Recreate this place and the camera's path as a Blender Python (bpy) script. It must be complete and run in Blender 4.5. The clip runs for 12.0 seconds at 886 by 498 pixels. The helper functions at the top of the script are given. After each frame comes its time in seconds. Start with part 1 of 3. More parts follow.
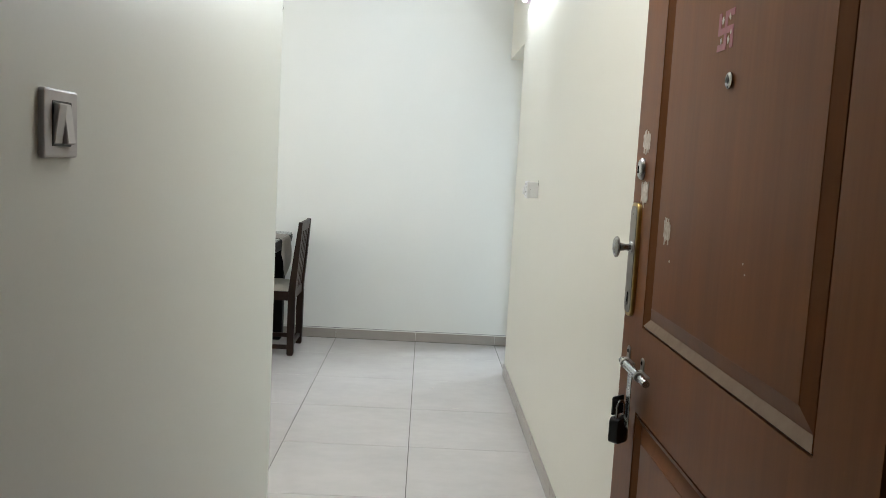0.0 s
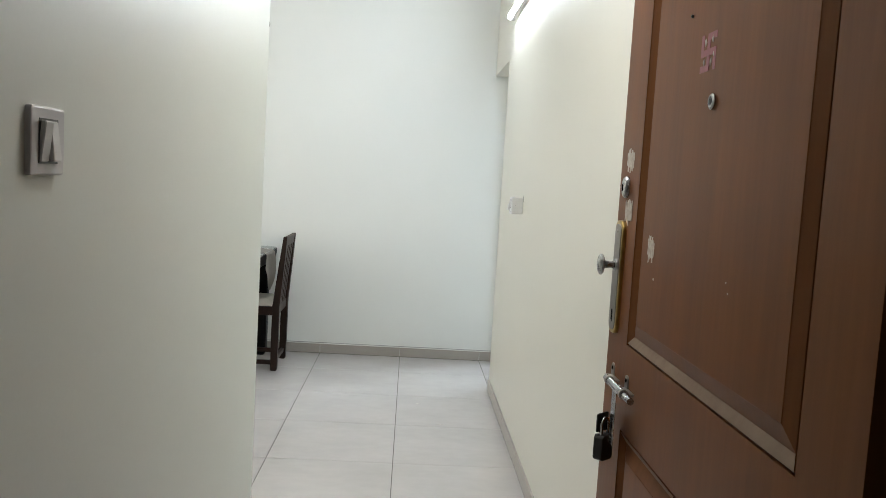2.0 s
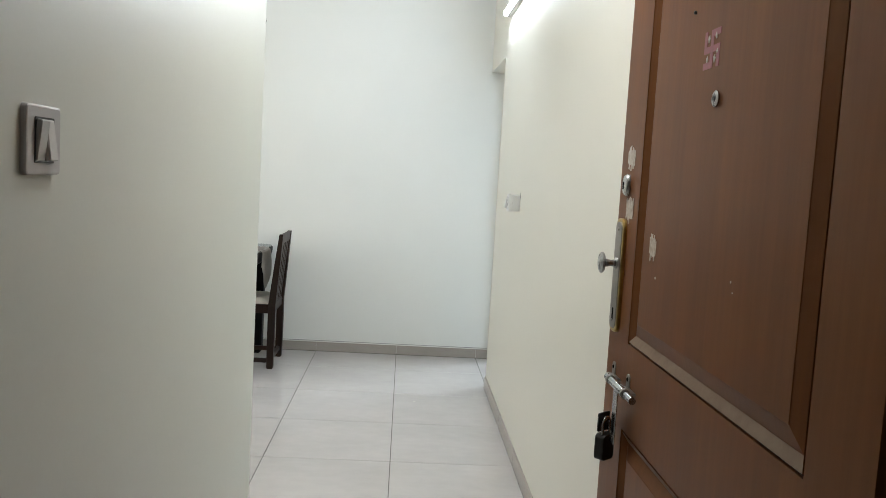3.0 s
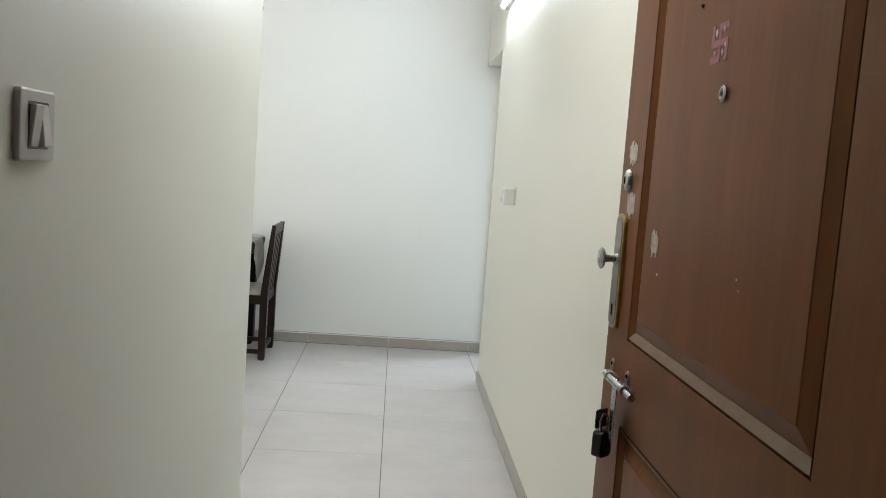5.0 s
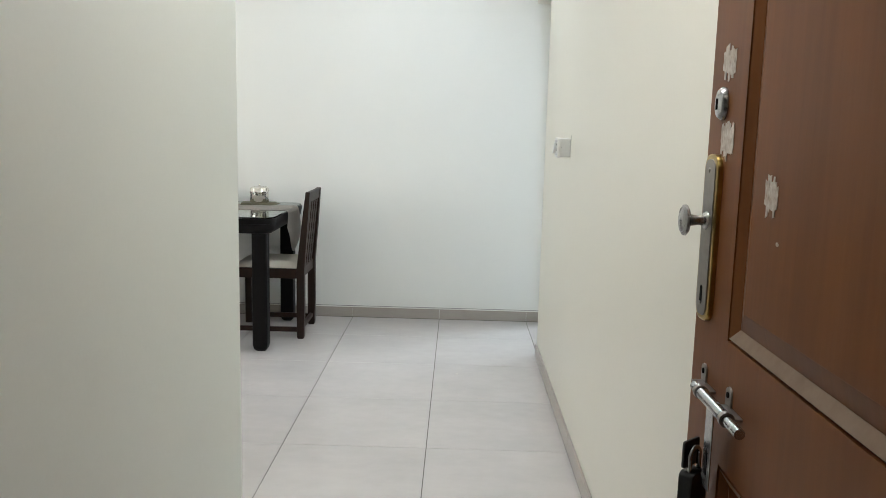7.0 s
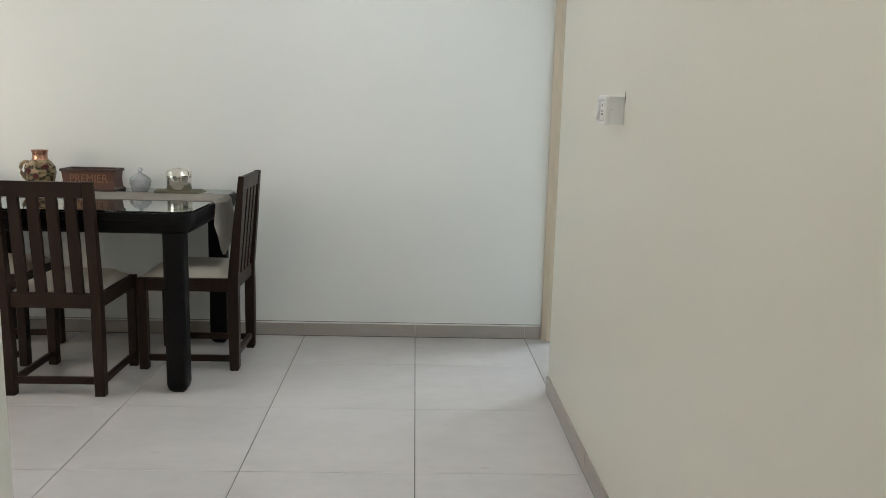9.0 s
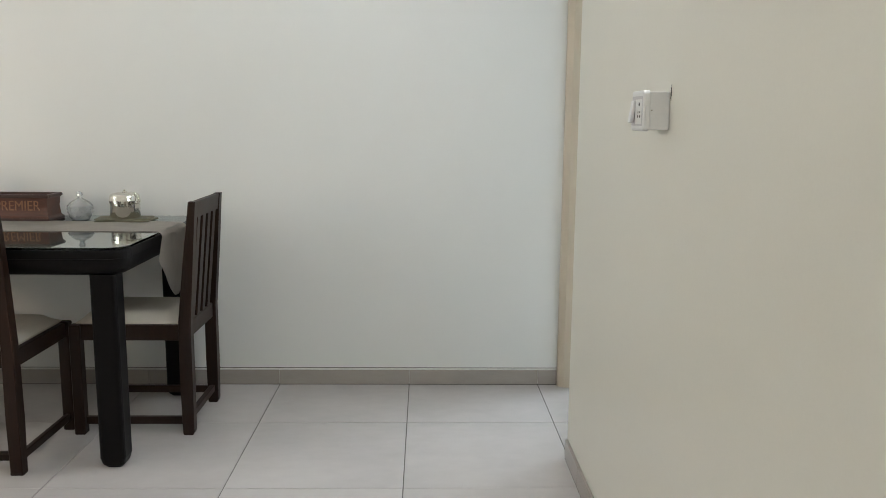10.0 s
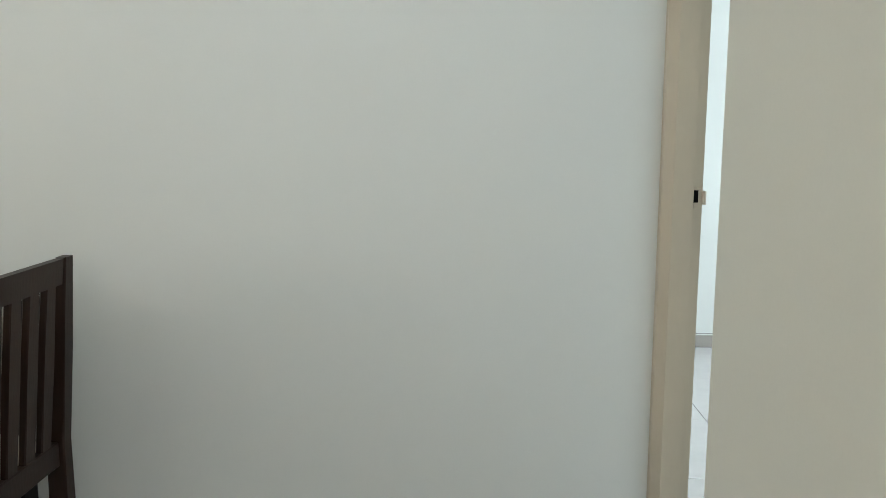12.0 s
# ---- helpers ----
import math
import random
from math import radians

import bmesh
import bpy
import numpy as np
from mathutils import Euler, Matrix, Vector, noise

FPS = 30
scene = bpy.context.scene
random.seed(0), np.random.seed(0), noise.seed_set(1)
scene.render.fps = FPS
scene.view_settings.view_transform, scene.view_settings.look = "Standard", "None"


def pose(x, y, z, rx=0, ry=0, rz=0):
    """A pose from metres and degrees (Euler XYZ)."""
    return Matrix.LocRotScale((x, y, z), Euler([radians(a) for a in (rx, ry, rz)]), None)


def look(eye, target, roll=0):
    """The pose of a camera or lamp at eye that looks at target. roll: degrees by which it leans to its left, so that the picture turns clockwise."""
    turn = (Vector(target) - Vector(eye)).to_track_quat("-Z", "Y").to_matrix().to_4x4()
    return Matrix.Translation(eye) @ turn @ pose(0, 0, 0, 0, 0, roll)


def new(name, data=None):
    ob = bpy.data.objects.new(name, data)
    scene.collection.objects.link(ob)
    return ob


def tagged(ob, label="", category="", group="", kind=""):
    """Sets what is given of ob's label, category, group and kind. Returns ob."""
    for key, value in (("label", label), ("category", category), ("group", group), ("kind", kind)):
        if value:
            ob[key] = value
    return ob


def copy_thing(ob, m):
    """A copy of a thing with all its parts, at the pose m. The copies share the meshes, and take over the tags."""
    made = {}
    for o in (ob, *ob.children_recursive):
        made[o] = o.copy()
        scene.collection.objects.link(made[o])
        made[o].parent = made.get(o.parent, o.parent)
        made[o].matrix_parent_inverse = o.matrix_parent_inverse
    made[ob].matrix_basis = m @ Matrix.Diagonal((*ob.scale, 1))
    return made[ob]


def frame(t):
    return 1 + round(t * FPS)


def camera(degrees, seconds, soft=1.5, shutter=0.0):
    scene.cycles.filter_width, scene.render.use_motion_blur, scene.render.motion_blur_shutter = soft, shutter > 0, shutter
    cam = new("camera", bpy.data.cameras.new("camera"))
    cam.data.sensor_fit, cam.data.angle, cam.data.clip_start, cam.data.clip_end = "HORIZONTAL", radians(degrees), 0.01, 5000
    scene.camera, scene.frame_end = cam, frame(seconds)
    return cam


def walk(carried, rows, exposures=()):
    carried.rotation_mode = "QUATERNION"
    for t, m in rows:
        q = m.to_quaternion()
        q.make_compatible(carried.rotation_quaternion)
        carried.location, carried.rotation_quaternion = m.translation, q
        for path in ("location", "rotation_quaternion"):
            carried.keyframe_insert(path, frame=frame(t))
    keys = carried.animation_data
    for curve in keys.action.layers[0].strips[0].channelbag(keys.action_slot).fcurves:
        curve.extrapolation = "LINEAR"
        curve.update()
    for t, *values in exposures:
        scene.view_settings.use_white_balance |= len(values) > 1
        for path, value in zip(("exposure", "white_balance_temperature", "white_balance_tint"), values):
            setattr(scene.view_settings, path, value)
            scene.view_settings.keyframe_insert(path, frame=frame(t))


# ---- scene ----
cam = camera(57.0, 12.0, soft=0.55)
PATH = [
    (0, (0.017, -0.072, 1.365), (0.068, 1.916, 1.152), 3.1),
    (0.5, (0.016, -0.058, 1.367), (0.08, 1.931, 1.172), 3.5),
    (1, (0.011, -0.063, 1.374), (0.087, 1.928, 1.204), 3.5),
    (1.5, (0.013, -0.076, 1.374), (0.097, 1.915, 1.206), 3.2),
    (2, (0.014, -0.077, 1.371), (0.101, 1.914, 1.195), 3.4),
    (2.5, (0.009, -0.071, 1.369), (0.095, 1.919, 1.186), 3.4),
    (3, (0.004, -0.062, 1.373), (0.104, 1.928, 1.19), 3.3),
    (5, (-0.01, -0.039, 1.371), (0.112, 1.948, 1.172), 4.1),
    (5.5, (-0.003, -0.007, 1.349), (0.098, 1.973, 1.086), 4.0),
    (6, (0.042, 0.132, 1.346), (0.083, 2.111, 1.062), 3.1),
    (6.5, (0.091, 0.297, 1.342), (0.09, 2.278, 1.065), 1.6),
    (7, (0.101, 0.479, 1.332), (0.07, 2.456, 1.031), 1.4),
    (7.2, (0.085, 0.581, 1.309), (0.084, 2.554, 0.983), 1.6),
    (8.8, (-0.012, 1.557, 1.253), (0.065, 3.528, 0.922), 1.1),
    (9, (-0.022, 1.679, 1.237), (0.052, 3.648, 0.897), 1.5),
    (9.5, (-0.029, 2.014, 1.247), (0.107, 3.984, 0.929), 1.6),
    (10, (0.067, 2.334, 1.223), (0.113, 4.309, 0.908), 0.5),
    (10.5, (0.175, 2.65, 1.23), (0.098, 4.625, 0.925), 0.7),
    (11, (0.186, 3.014, 1.226), (0.212, 4.994, 0.95), 1.8),
    (11.5, (0.203, 3.393, 1.221), (0.205, 5.375, 0.952), 0.7),
    (12, (0.192, 3.831, 1.219), (0.125, 5.808, 0.930), 0.2),
]
EXPOSURES = [(0.0, 0.42, 6350, 9), (5.0, 0.43, 6350, 9), (5.5, 0.46, 6380, 10), (6.0, 0.78, 6400, 12), (6.5, 0.55, 6360, 10), (7.2, 0.46, 6350, 10), (8.8, 0.04, 6480, 10), (9.5, 0.06, 6560, 12), (10.5, 0.08, 6540, 11), (11.0, 0.05, 6500, 9), (11.5, -0.02, 6490, 8), (12.0, -0.08, 6480, 7)]
walk(cam, [(t, look(eye, target, roll)) for t, eye, target, roll in PATH], EXPOSURES)

from math import cos, pi, sin
random.seed(7)

# ---- world and lights ----
world = bpy.data.worlds.new("world")
scene.world = world
world.use_nodes = True
wn = world.node_tree.nodes
sky = wn.new("ShaderNodeTexSky")
sky.sky_type = "NISHITA"
sky.sun_disc = False
sky.sun_elevation, sky.sun_rotation = radians(40), radians(70)
wn["Background"].inputs["Strength"].default_value = 0.12
world.node_tree.links.new(sky.outputs[0], wn["Background"].inputs["Color"])


def area_lamp(name, m, sx, sy, watts, color):
    d = bpy.data.lights.new(name, "AREA")
    d.shape, d.size, d.size_y, d.energy, d.color = "RECTANGLE", sx, sy, watts, color
    ob = new(name, d)
    ob.matrix_world = m
    return ob


TUBE_LIGHT = 128.0
HALL_LIGHT = 40.0
LOBBY_FILL = 1.5
WARM_FILL = 37.0
# daylight through the bedroom window, and an unseen fill light added on the dining side
area_lamp("bedroom_daylight", look((3.56, 7.45, 1.5), (0.6, 5.6, 0.6)), 1.3, 1.2, 85, (0.76, 0.88, 1.0))
area_lamp("dining_fill", look((-3.66, 4.2, 1.5), (0.0, 4.4, 1.3)), 1.5, 1.1, 14, (0.86, 0.94, 1.0))


# ---- materials ----
def material(name, color, rough=0.5, metal=0.0, vary=0.06, scale=6.0, bump=0.0, bump_scale=60.0, stretch=(1, 1, 1), dark=None, spot=0.0, emit=0.0, coat=0.0, world_space=True, spec=0.5):
    m = bpy.data.materials.new(name)
    m.use_nodes = True
    nt = m.node_tree
    n, l = nt.nodes, nt.links
    b = n["Principled BSDF"]
    b.inputs["Metallic"].default_value = metal
    b.inputs["Specular IOR Level"].default_value = spec
    b.inputs["Coat Weight"].default_value = coat
    b.inputs["Coat Roughness"].default_value = 0.12
    geo = n.new("ShaderNodeNewGeometry")
    mp = n.new("ShaderNodeMapping")
    mp.inputs["Scale"].default_value = stretch
    if world_space:
        l.new(geo.outputs["Position"], mp.inputs["Vector"])
    else:
        tc = n.new("ShaderNodeTexCoord")
        info = n.new("ShaderNodeObjectInfo")
        add = n.new("ShaderNodeVectorMath")
        mul = n.new("ShaderNodeMath")
        mul.operation = "MULTIPLY"
        mul.inputs[1].default_value = 37.0
        l.new(info.outputs["Random"], mul.inputs[0])
        l.new(tc.outputs["Object"], add.inputs[0])
        l.new(mul.outputs[0], add.inputs[1])
        l.new(add.outputs[0], mp.inputs["Vector"])
    big = n.new("ShaderNodeTexNoise")
    big.inputs["Scale"].default_value = scale
    big.inputs["Detail"].default_value = 6
    fine = n.new("ShaderNodeTexNoise")
    fine.inputs["Scale"].default_value = bump_scale
    fine.inputs["Detail"].default_value = 4
    l.new(mp.outputs[0], big.inputs["Vector"])
    l.new(mp.outputs[0], fine.inputs["Vector"])
    ramp = n.new("ShaderNodeValToRGB")
    c = color
    d = dark or tuple(max(0, v * (1 - 2.2 * vary)) for v in c)
    ramp.color_ramp.elements[0].position, ramp.color_ramp.elements[1].position = 0.32, 0.68
    ramp.color_ramp.elements[0].color = (*d, 1)
    ramp.color_ramp.elements[1].color = (*c, 1)
    mix = n.new("ShaderNodeMath")
    mix.operation = "MULTIPLY_ADD"
    mix.inputs[1].default_value = 0.3
    l.new(fine.outputs["Fac"], mix.inputs[0])
    sc = n.new("ShaderNodeMath")
    sc.operation = "MULTIPLY"
    sc.inputs[1].default_value = 0.7
    l.new(big.outputs["Fac"], sc.inputs[0])
    l.new(sc.outputs[0], mix.inputs[2])
    l.new(mix.outputs[0], ramp.inputs["Fac"])
    l.new(ramp.outputs["Color"], b.inputs["Base Color"])
    rr = n.new("ShaderNodeMapRange")
    rr.inputs["To Min"].default_value, rr.inputs["To Max"].default_value = max(0.02, rough * 0.85), min(1, rough * 1.15)
    l.new(big.outputs["Fac"], rr.inputs["Value"])
    l.new(rr.outputs[0], b.inputs["Roughness"])
    if bump:
        bp = n.new("ShaderNodeBump")
        bp.inputs["Strength"].default_value = bump
        bp.inputs["Distance"].default_value = 0.002
        l.new(fine.outputs["Fac"], bp.inputs["Height"])
        l.new(bp.outputs[0], b.inputs["Normal"])
    if emit:
        b.inputs["Emission Color"].default_value = (*c, 1)
        b.inputs["Emission Strength"].default_value = emit
    return m


def glass_material(name, color, rough=0.02):
    m = bpy.data.materials.new(name)
    m.use_nodes = True
    b = m.node_tree.nodes["Principled BSDF"]
    b.inputs["Base Color"].default_value = (*color, 1)
    b.inputs["Roughness"].default_value = rough
    b.inputs["Transmission Weight"].default_value = 1.0
    b.inputs["IOR"].default_value = 1.5
    return m


M = {}
M["wall_far"] = material("cool_white_emulsion", (0.82, 0.83, 0.80), 0.5, vary=0.012, scale=1.6, bump=0.06, bump_scale=170)
M["wall_cream"] = material("cream_satin_paint", (0.775, 0.755, 0.665), 0.37, vary=0.018, scale=1.4, bump=0.04, bump_scale=150)
M["wall_satin"] = material("off_white_satin_paint", (0.755, 0.785, 0.735), 0.37, vary=0.018, scale=1.4, bump=0.04, bump_scale=150)
M["ceiling"] = material("white_ceiling_paint", (0.82, 0.82, 0.80), 0.8, vary=0.02)
M["tile"] = material("vitrified_tile", (0.58, 0.555, 0.54), 0.09, vary=0.055, scale=2.6, bump=0.0, bump_scale=14, stretch=(1, 1.5, 1), world_space=False)
M["grout"] = material("grey_grout", (0.14, 0.13, 0.12), 0.9, vary=0.15, scale=8)
M["skirt"] = material("skirting_tile", (0.40, 0.36, 0.325), 0.3, vary=0.05, scale=5, bump_scale=30, stretch=(1, 1, 4), world_space=False)
M["plaster_line"] = material("white_plaster_bead", (0.82, 0.81, 0.77), 0.5, vary=0.03)
M["frame_beige"] = material("beige_enamel_paint", (0.66, 0.57, 0.445), 0.42, vary=0.03, scale=3, bump=0.1, bump_scale=90, stretch=(1, 1, 0.25))
M["door"] = material("brown_stained_veneer", (0.208, 0.077, 0.024), 0.38, spec=0.11, vary=0.1, scale=3.0, bump=0.06, bump_scale=26, stretch=(1, 3.2, 0.22), dark=(0.145, 0.05, 0.0155))
M["dust"] = material("dusty_wood_ledge", (0.27, 0.205, 0.15), 0.85, spec=0.2, vary=0.12, scale=25, stretch=(1, 1, 1), dark=(0.22, 0.15, 0.105))
M["dark_wood"] = material("dark_walnut_stain", (0.027, 0.0115, 0.0065), 0.42, spec=0.22, vary=0.16, scale=5, bump=0.15, bump_scale=50, stretch=(3, 3, 0.5), dark=(0.015, 0.0075, 0.005))
M["black_wood"] = material("black_stained_wood", (0.007, 0.006, 0.006), 0.42, spec=0.1, vary=0.1, scale=6, bump=0.12, bump_scale=50, stretch=(2, 2, 0.6))
M["cushion"] = material("cream_upholstery", (0.68, 0.63, 0.54), 0.85, vary=0.06, scale=9, bump=0.5, bump_scale=420)
M["linen"] = material("beige_linen", (0.60, 0.56, 0.505), 0.9, vary=0.06, scale=14, bump=0.5, bump_scale=380, dark=(0.50, 0.46, 0.41))
M["glass"] = glass_material("table_glass", (0.80, 0.93, 0.90))
M["cut_glass"] = glass_material("cut_glass", (0.93, 0.95, 0.96), 0.16)
M["cut_glass"].node_tree.nodes["Principled BSDF"].inputs["Transmission Weight"].default_value = 0.72
M["silver"] = material("polished_silver", (0.83, 0.80, 0.74), 0.14, 1.0, vary=0.05, scale=14)
M["chrome"] = material("worn_chrome", (0.47, 0.47, 0.47), 0.26, 1.0, vary=0.12, scale=40, bump=0.05, bump_scale=200)
M["brass"] = material("aged_brass", (0.55, 0.38, 0.13), 0.3, 1.0, vary=0.15, scale=40)
M["steel_dull"] = material("dull_grey_steel", (0.36, 0.33, 0.30), 0.42, 1.0, vary=0.12, scale=50)
M["lock_black"] = material("black_padlock_enamel", (0.012, 0.012, 0.012), 0.35, vary=0.1, scale=60, bump=0.1, bump_scale=300)
# black for screw heads, and painted shade in gaps, slots and holes
M["black"] = material("shade_and_screw_black", (0.006, 0.005, 0.005), 0.8, spec=0.1)
M["plastic_white"] = material("white_plastic", (0.80, 0.80, 0.78), 0.3, vary=0.015, scale=30)
M["plastic_grey"] = material("silver_grey_plastic", (0.56, 0.545, 0.555), 0.33, vary=0.02, scale=30)
M["plastic_light"] = material("pale_grey_plastic", (0.62, 0.61, 0.60), 0.3, vary=0.02, scale=30)
M["residue"] = material("torn_paper_residue", (0.68, 0.64, 0.58), 0.8, vary=0.25, scale=90, bump=0.4, bump_scale=200, dark=(0.42, 0.33, 0.26))
M["red_sticker"] = material("faded_red_foil", (0.34, 0.075, 0.10), 0.4, vary=0.2, scale=120, dark=(0.22, 0.045, 0.055))
M["copper"] = material("copper_glaze", (0.60, 0.30, 0.20), 0.2, 0.75, vary=0.1, scale=20)
M["jug"] = material("painted_jug_glaze", (0.44, 0.31, 0.17), 0.28, vary=0.3, scale=38, dark=(0.05, 0.04, 0.025))
M["jug_flower"] = material("maroon_painted_flower", (0.09, 0.012, 0.012), 0.3)
M["jug_leaf"] = material("olive_painted_leaf", (0.035, 0.032, 0.012), 0.35)
M["box_wood"] = material("reddish_box_wood", (0.12, 0.042, 0.026), 0.45, vary=0.2, scale=10, bump=0.2, bump_scale=80, stretch=(0.4, 2, 2), dark=(0.06, 0.026, 0.018))
M["box_rim"] = material("dark_box_rim", (0.05, 0.022, 0.016), 0.45, vary=0.15, scale=20)
M["lettering"] = material("worn_ochre_lettering", (0.30, 0.15, 0.07), 0.6, vary=0.2, scale=120, dark=(0.2, 0.09, 0.05))
M["napkin"] = material("olive_napkin", (0.20, 0.185, 0.12), 0.85, vary=0.2, scale=60, bump=0.4, bump_scale=300)
M["tube"] = material("fluorescent_tube", (0.85, 0.925, 1.0), 0.4, emit=TUBE_LIGHT)
M["lobby_fill"] = material("lobby_fill_diffuser", (1.0, 0.95, 0.88), 0.4, emit=LOBBY_FILL)
M["hall_lamp"] = material("hall_lamp_diffuser", (1.0, 0.955, 0.93), 0.4, emit=HALL_LIGHT)
M["warm_fill"] = material("warm_fill_shade", (1.0, 0.80, 0.60), 0.4, emit=WARM_FILL)
M["lobby_floor"] = material("lobby_granite", (0.33, 0.31, 0.29), 0.3, vary=0.2, scale=40)


# ---- mesh helpers ----
def box(bm, x0, x1, y0, y1, z0, z1, bevel=0.0, seg=2):
    t = bmesh.new()
    v = [t.verts.new(p) for p in ((x0, y0, z0), (x1, y0, z0), (x1, y1, z0), (x0, y1, z0), (x0, y0, z1), (x1, y0, z1), (x1, y1, z1), (x0, y1, z1))]
    for f in ((3, 2, 1, 0), (4, 5, 6, 7), (0, 1, 5, 4), (1, 2, 6, 5), (2, 3, 7, 6), (3, 0, 4, 7)):
        t.faces.new([v[i] for i in f])
    if bevel:
        bmesh.ops.bevel(t, geom=t.edges[:], offset=bevel, segments=seg, affect="EDGES", profile=0.6)
    join(bm, t)
    return bm


def join(bm, t, m=None):
    if m is not None:
        bmesh.ops.transform(t, matrix=m, verts=t.verts[:])
    me = bpy.data.meshes.new("join")
    t.to_mesh(me)
    t.free()
    bm.from_mesh(me)
    bpy.data.meshes.remove(me)


def bx(*a, **k):
    return box(bmesh.new(), *a, **k)


def lathe(profile, seg=32, m=None):
    """Turned body round z from (radius, height) pairs."""
    bm = bmesh.new()
    rings = []
    for r, z in profile:
        if r < 1e-5:
            rings.append([bm.verts.new((0, 0, z))])
        else:
            rings.append([bm.verts.new((r * cos(2 * pi * i / seg), r * sin(2 * pi * i / seg), z)) for i in range(seg)])
    for a, b in zip(rings, rings[1:]):
        for i in range(seg):
            j = (i + 1) % seg
            if len(a) == 1 and len(b) > 1:
                bm.faces.new((a[0], b[j], b[i]))
            elif len(b) == 1 and len(a) > 1:
                bm.faces.new((a[i], a[j], b[0]))
            elif len(a) > 1:
                bm.faces.new((a[i], a[j], b[j], b[i]))
    bmesh.ops.recalc_face_normals(bm, faces=bm.faces[:])
    if m is not None:
        bmesh.ops.transform(bm, matrix=m, verts=bm.verts[:])
    return bm


def rod(points, r, seg=12):
    """A round bar along a line of points."""
    bm = bmesh.new()
    rings = []
    pts = [Vector(p) for p in points]
    for i, p in enumerate(pts):
        d = (pts[min(i + 1, len(pts) - 1)] - pts[max(i - 1, 0)]).normalized()
        q = d.to_track_quat("Z", "Y")
        rings.append([bm.verts.new(p + q @ Vector((r * cos(2 * pi * k / seg), r * sin(2 * pi * k / seg), 0))) for k in range(seg)])
    for a, b in zip(rings, rings[1:]):
        for k in range(seg):
            bm.faces.new((a[k], a[(k + 1) % seg], b[(k + 1) % seg], b[k]))
    bm.faces.new(rings[0][::-1])
    bm.faces.new(rings[-1])
    return bm


def prism(outline, z0, z1, m=None, bevel=0.0):
    """A flat outline in x, y given thickness along z."""
    bm = bmesh.new()
    lo = [bm.verts.new((x, y, z0)) for x, y in outline]
    hi = [bm.verts.new((x, y, z1)) for x, y in outline]
    bm.faces.new(lo[::-1])
    bm.faces.new(hi)
    n = len(outline)
    for i in range(n):
        bm.faces.new((lo[i], lo[(i + 1) % n], hi[(i + 1) % n], hi[i]))
    bmesh.ops.recalc_face_normals(bm, faces=bm.faces[:])
    if bevel:
        es = [e for e in bm.edges if all(abs(v.co.z - z1) < 1e-6 for v in e.verts)]
        bmesh.ops.bevel(bm, geom=es, offset=bevel, segments=2, affect="EDGES", profile=0.6)
    if m is not None:
        bmesh.ops.transform(bm, matrix=m, verts=bm.verts[:])
    return bm


def rounded(x0, x1, y0, y1, r, seg=6):
    out = []
    for cx, cy, a0 in ((x1 - r, y1 - r, 0), (x0 + r, y1 - r, 90), (x0 + r, y0 + r, 180), (x1 - r, y0 + r, 270)):
        for i in range(seg + 1):
            a = radians(a0 + 90 * i / seg)
            out.append((cx + r * cos(a), cy + r * sin(a)))
    return out


def blob(ry, rz, n=16, rough=0.25, seed=1):
    """A torn patch's outline."""
    rnd = random.Random(seed)
    return [(ry * cos(2 * pi * i / n) * (1 + rnd.uniform(-rough, rough)), rz * sin(2 * pi * i / n) * (1 + rnd.uniform(-rough, rough))) for i in range(n)]


def mesh_of(name, bm, mat, smooth=False):
    me = bpy.data.meshes.new(name)
    bm.to_mesh(me)
    bm.free()
    me.materials.append(mat)
    if smooth:
        for p in me.polygons:
            p.use_smooth = True
        me.set_sharp_from_angle(angle=radians(38))
    return me


def part(name, bm, mat, parent, label="", smooth=False):
    ob = new(name, mesh_of(name, bm, mat, smooth))
    ob.parent = parent
    if label:
        tagged(ob, label)
    return ob


def thing(name, label, category, group="", at=None):
    ob = new(name)
    if at is not None:
        ob.matrix_world = at
    return tagged(ob, label, category, group)


def structure(name, bm, mat, label, category="wall"):
    ob = new(name, mesh_of(name, bm, mat))
    return tagged(ob, label, category, kind="structure")


# onto the door's face: local x along the door towards its free edge, local y up, local z out of the face
FACE = 0.484
def on_door(y, z, out=0.0):
    return Matrix(((0, 0, -1, FACE - out), (1, 0, 0, y), (0, 1, 0, z), (0, 0, 0, 1)))


# ---- structure ----
H = 2.75
XL, XR, XR2, YF, YE = -0.45, 0.595, 0.79, 6.0, 5.165
structure("wall_north", bx(-3.82, XR2, YF, YF + 0.15, 0, H), M["wall_far"], "plain cool white painted wall behind the dining table")
structure("wall_hall_right", box(box(box(bmesh.new(), XR, XR2, 0.55, YE, 0, H), XR, XR2, YE, YF, 2.13, H), XR, XR2, YF + 0.15, 8.4, 0, H), M["wall_cream"], "cream satin painted hall wall with a doorway at its end")
structure("wall_hall_left", bx(XL - 0.12, XL, 0.55, 2.52, 0, H), M["wall_satin"], "glossy off-white hall wall ending in a corner")
# unseen wall, its place assumed, added to close the dining room
structure("wall_south", bx(-3.82, XL - 0.12, 2.40, 2.52, 0, H), M["wall_satin"], "plain white dining room wall")
# unseen wall closing the dining room, with an opening added for the fill light
b = bmesh.new()
box(b, -3.82, -3.7, 2.52, 3.4, 0, H)
box(b, -3.82, -3.7, 5.0, YF, 0, H)
box(b, -3.82, -3.7, 3.4, 5.0, 0, 0.9)
box(b, -3.82, -3.7, 3.4, 5.0, 2.1, H)
structure("wall_west", b, M["wall_far"], "unseen white dining room wall with an added window")
b = bmesh.new()
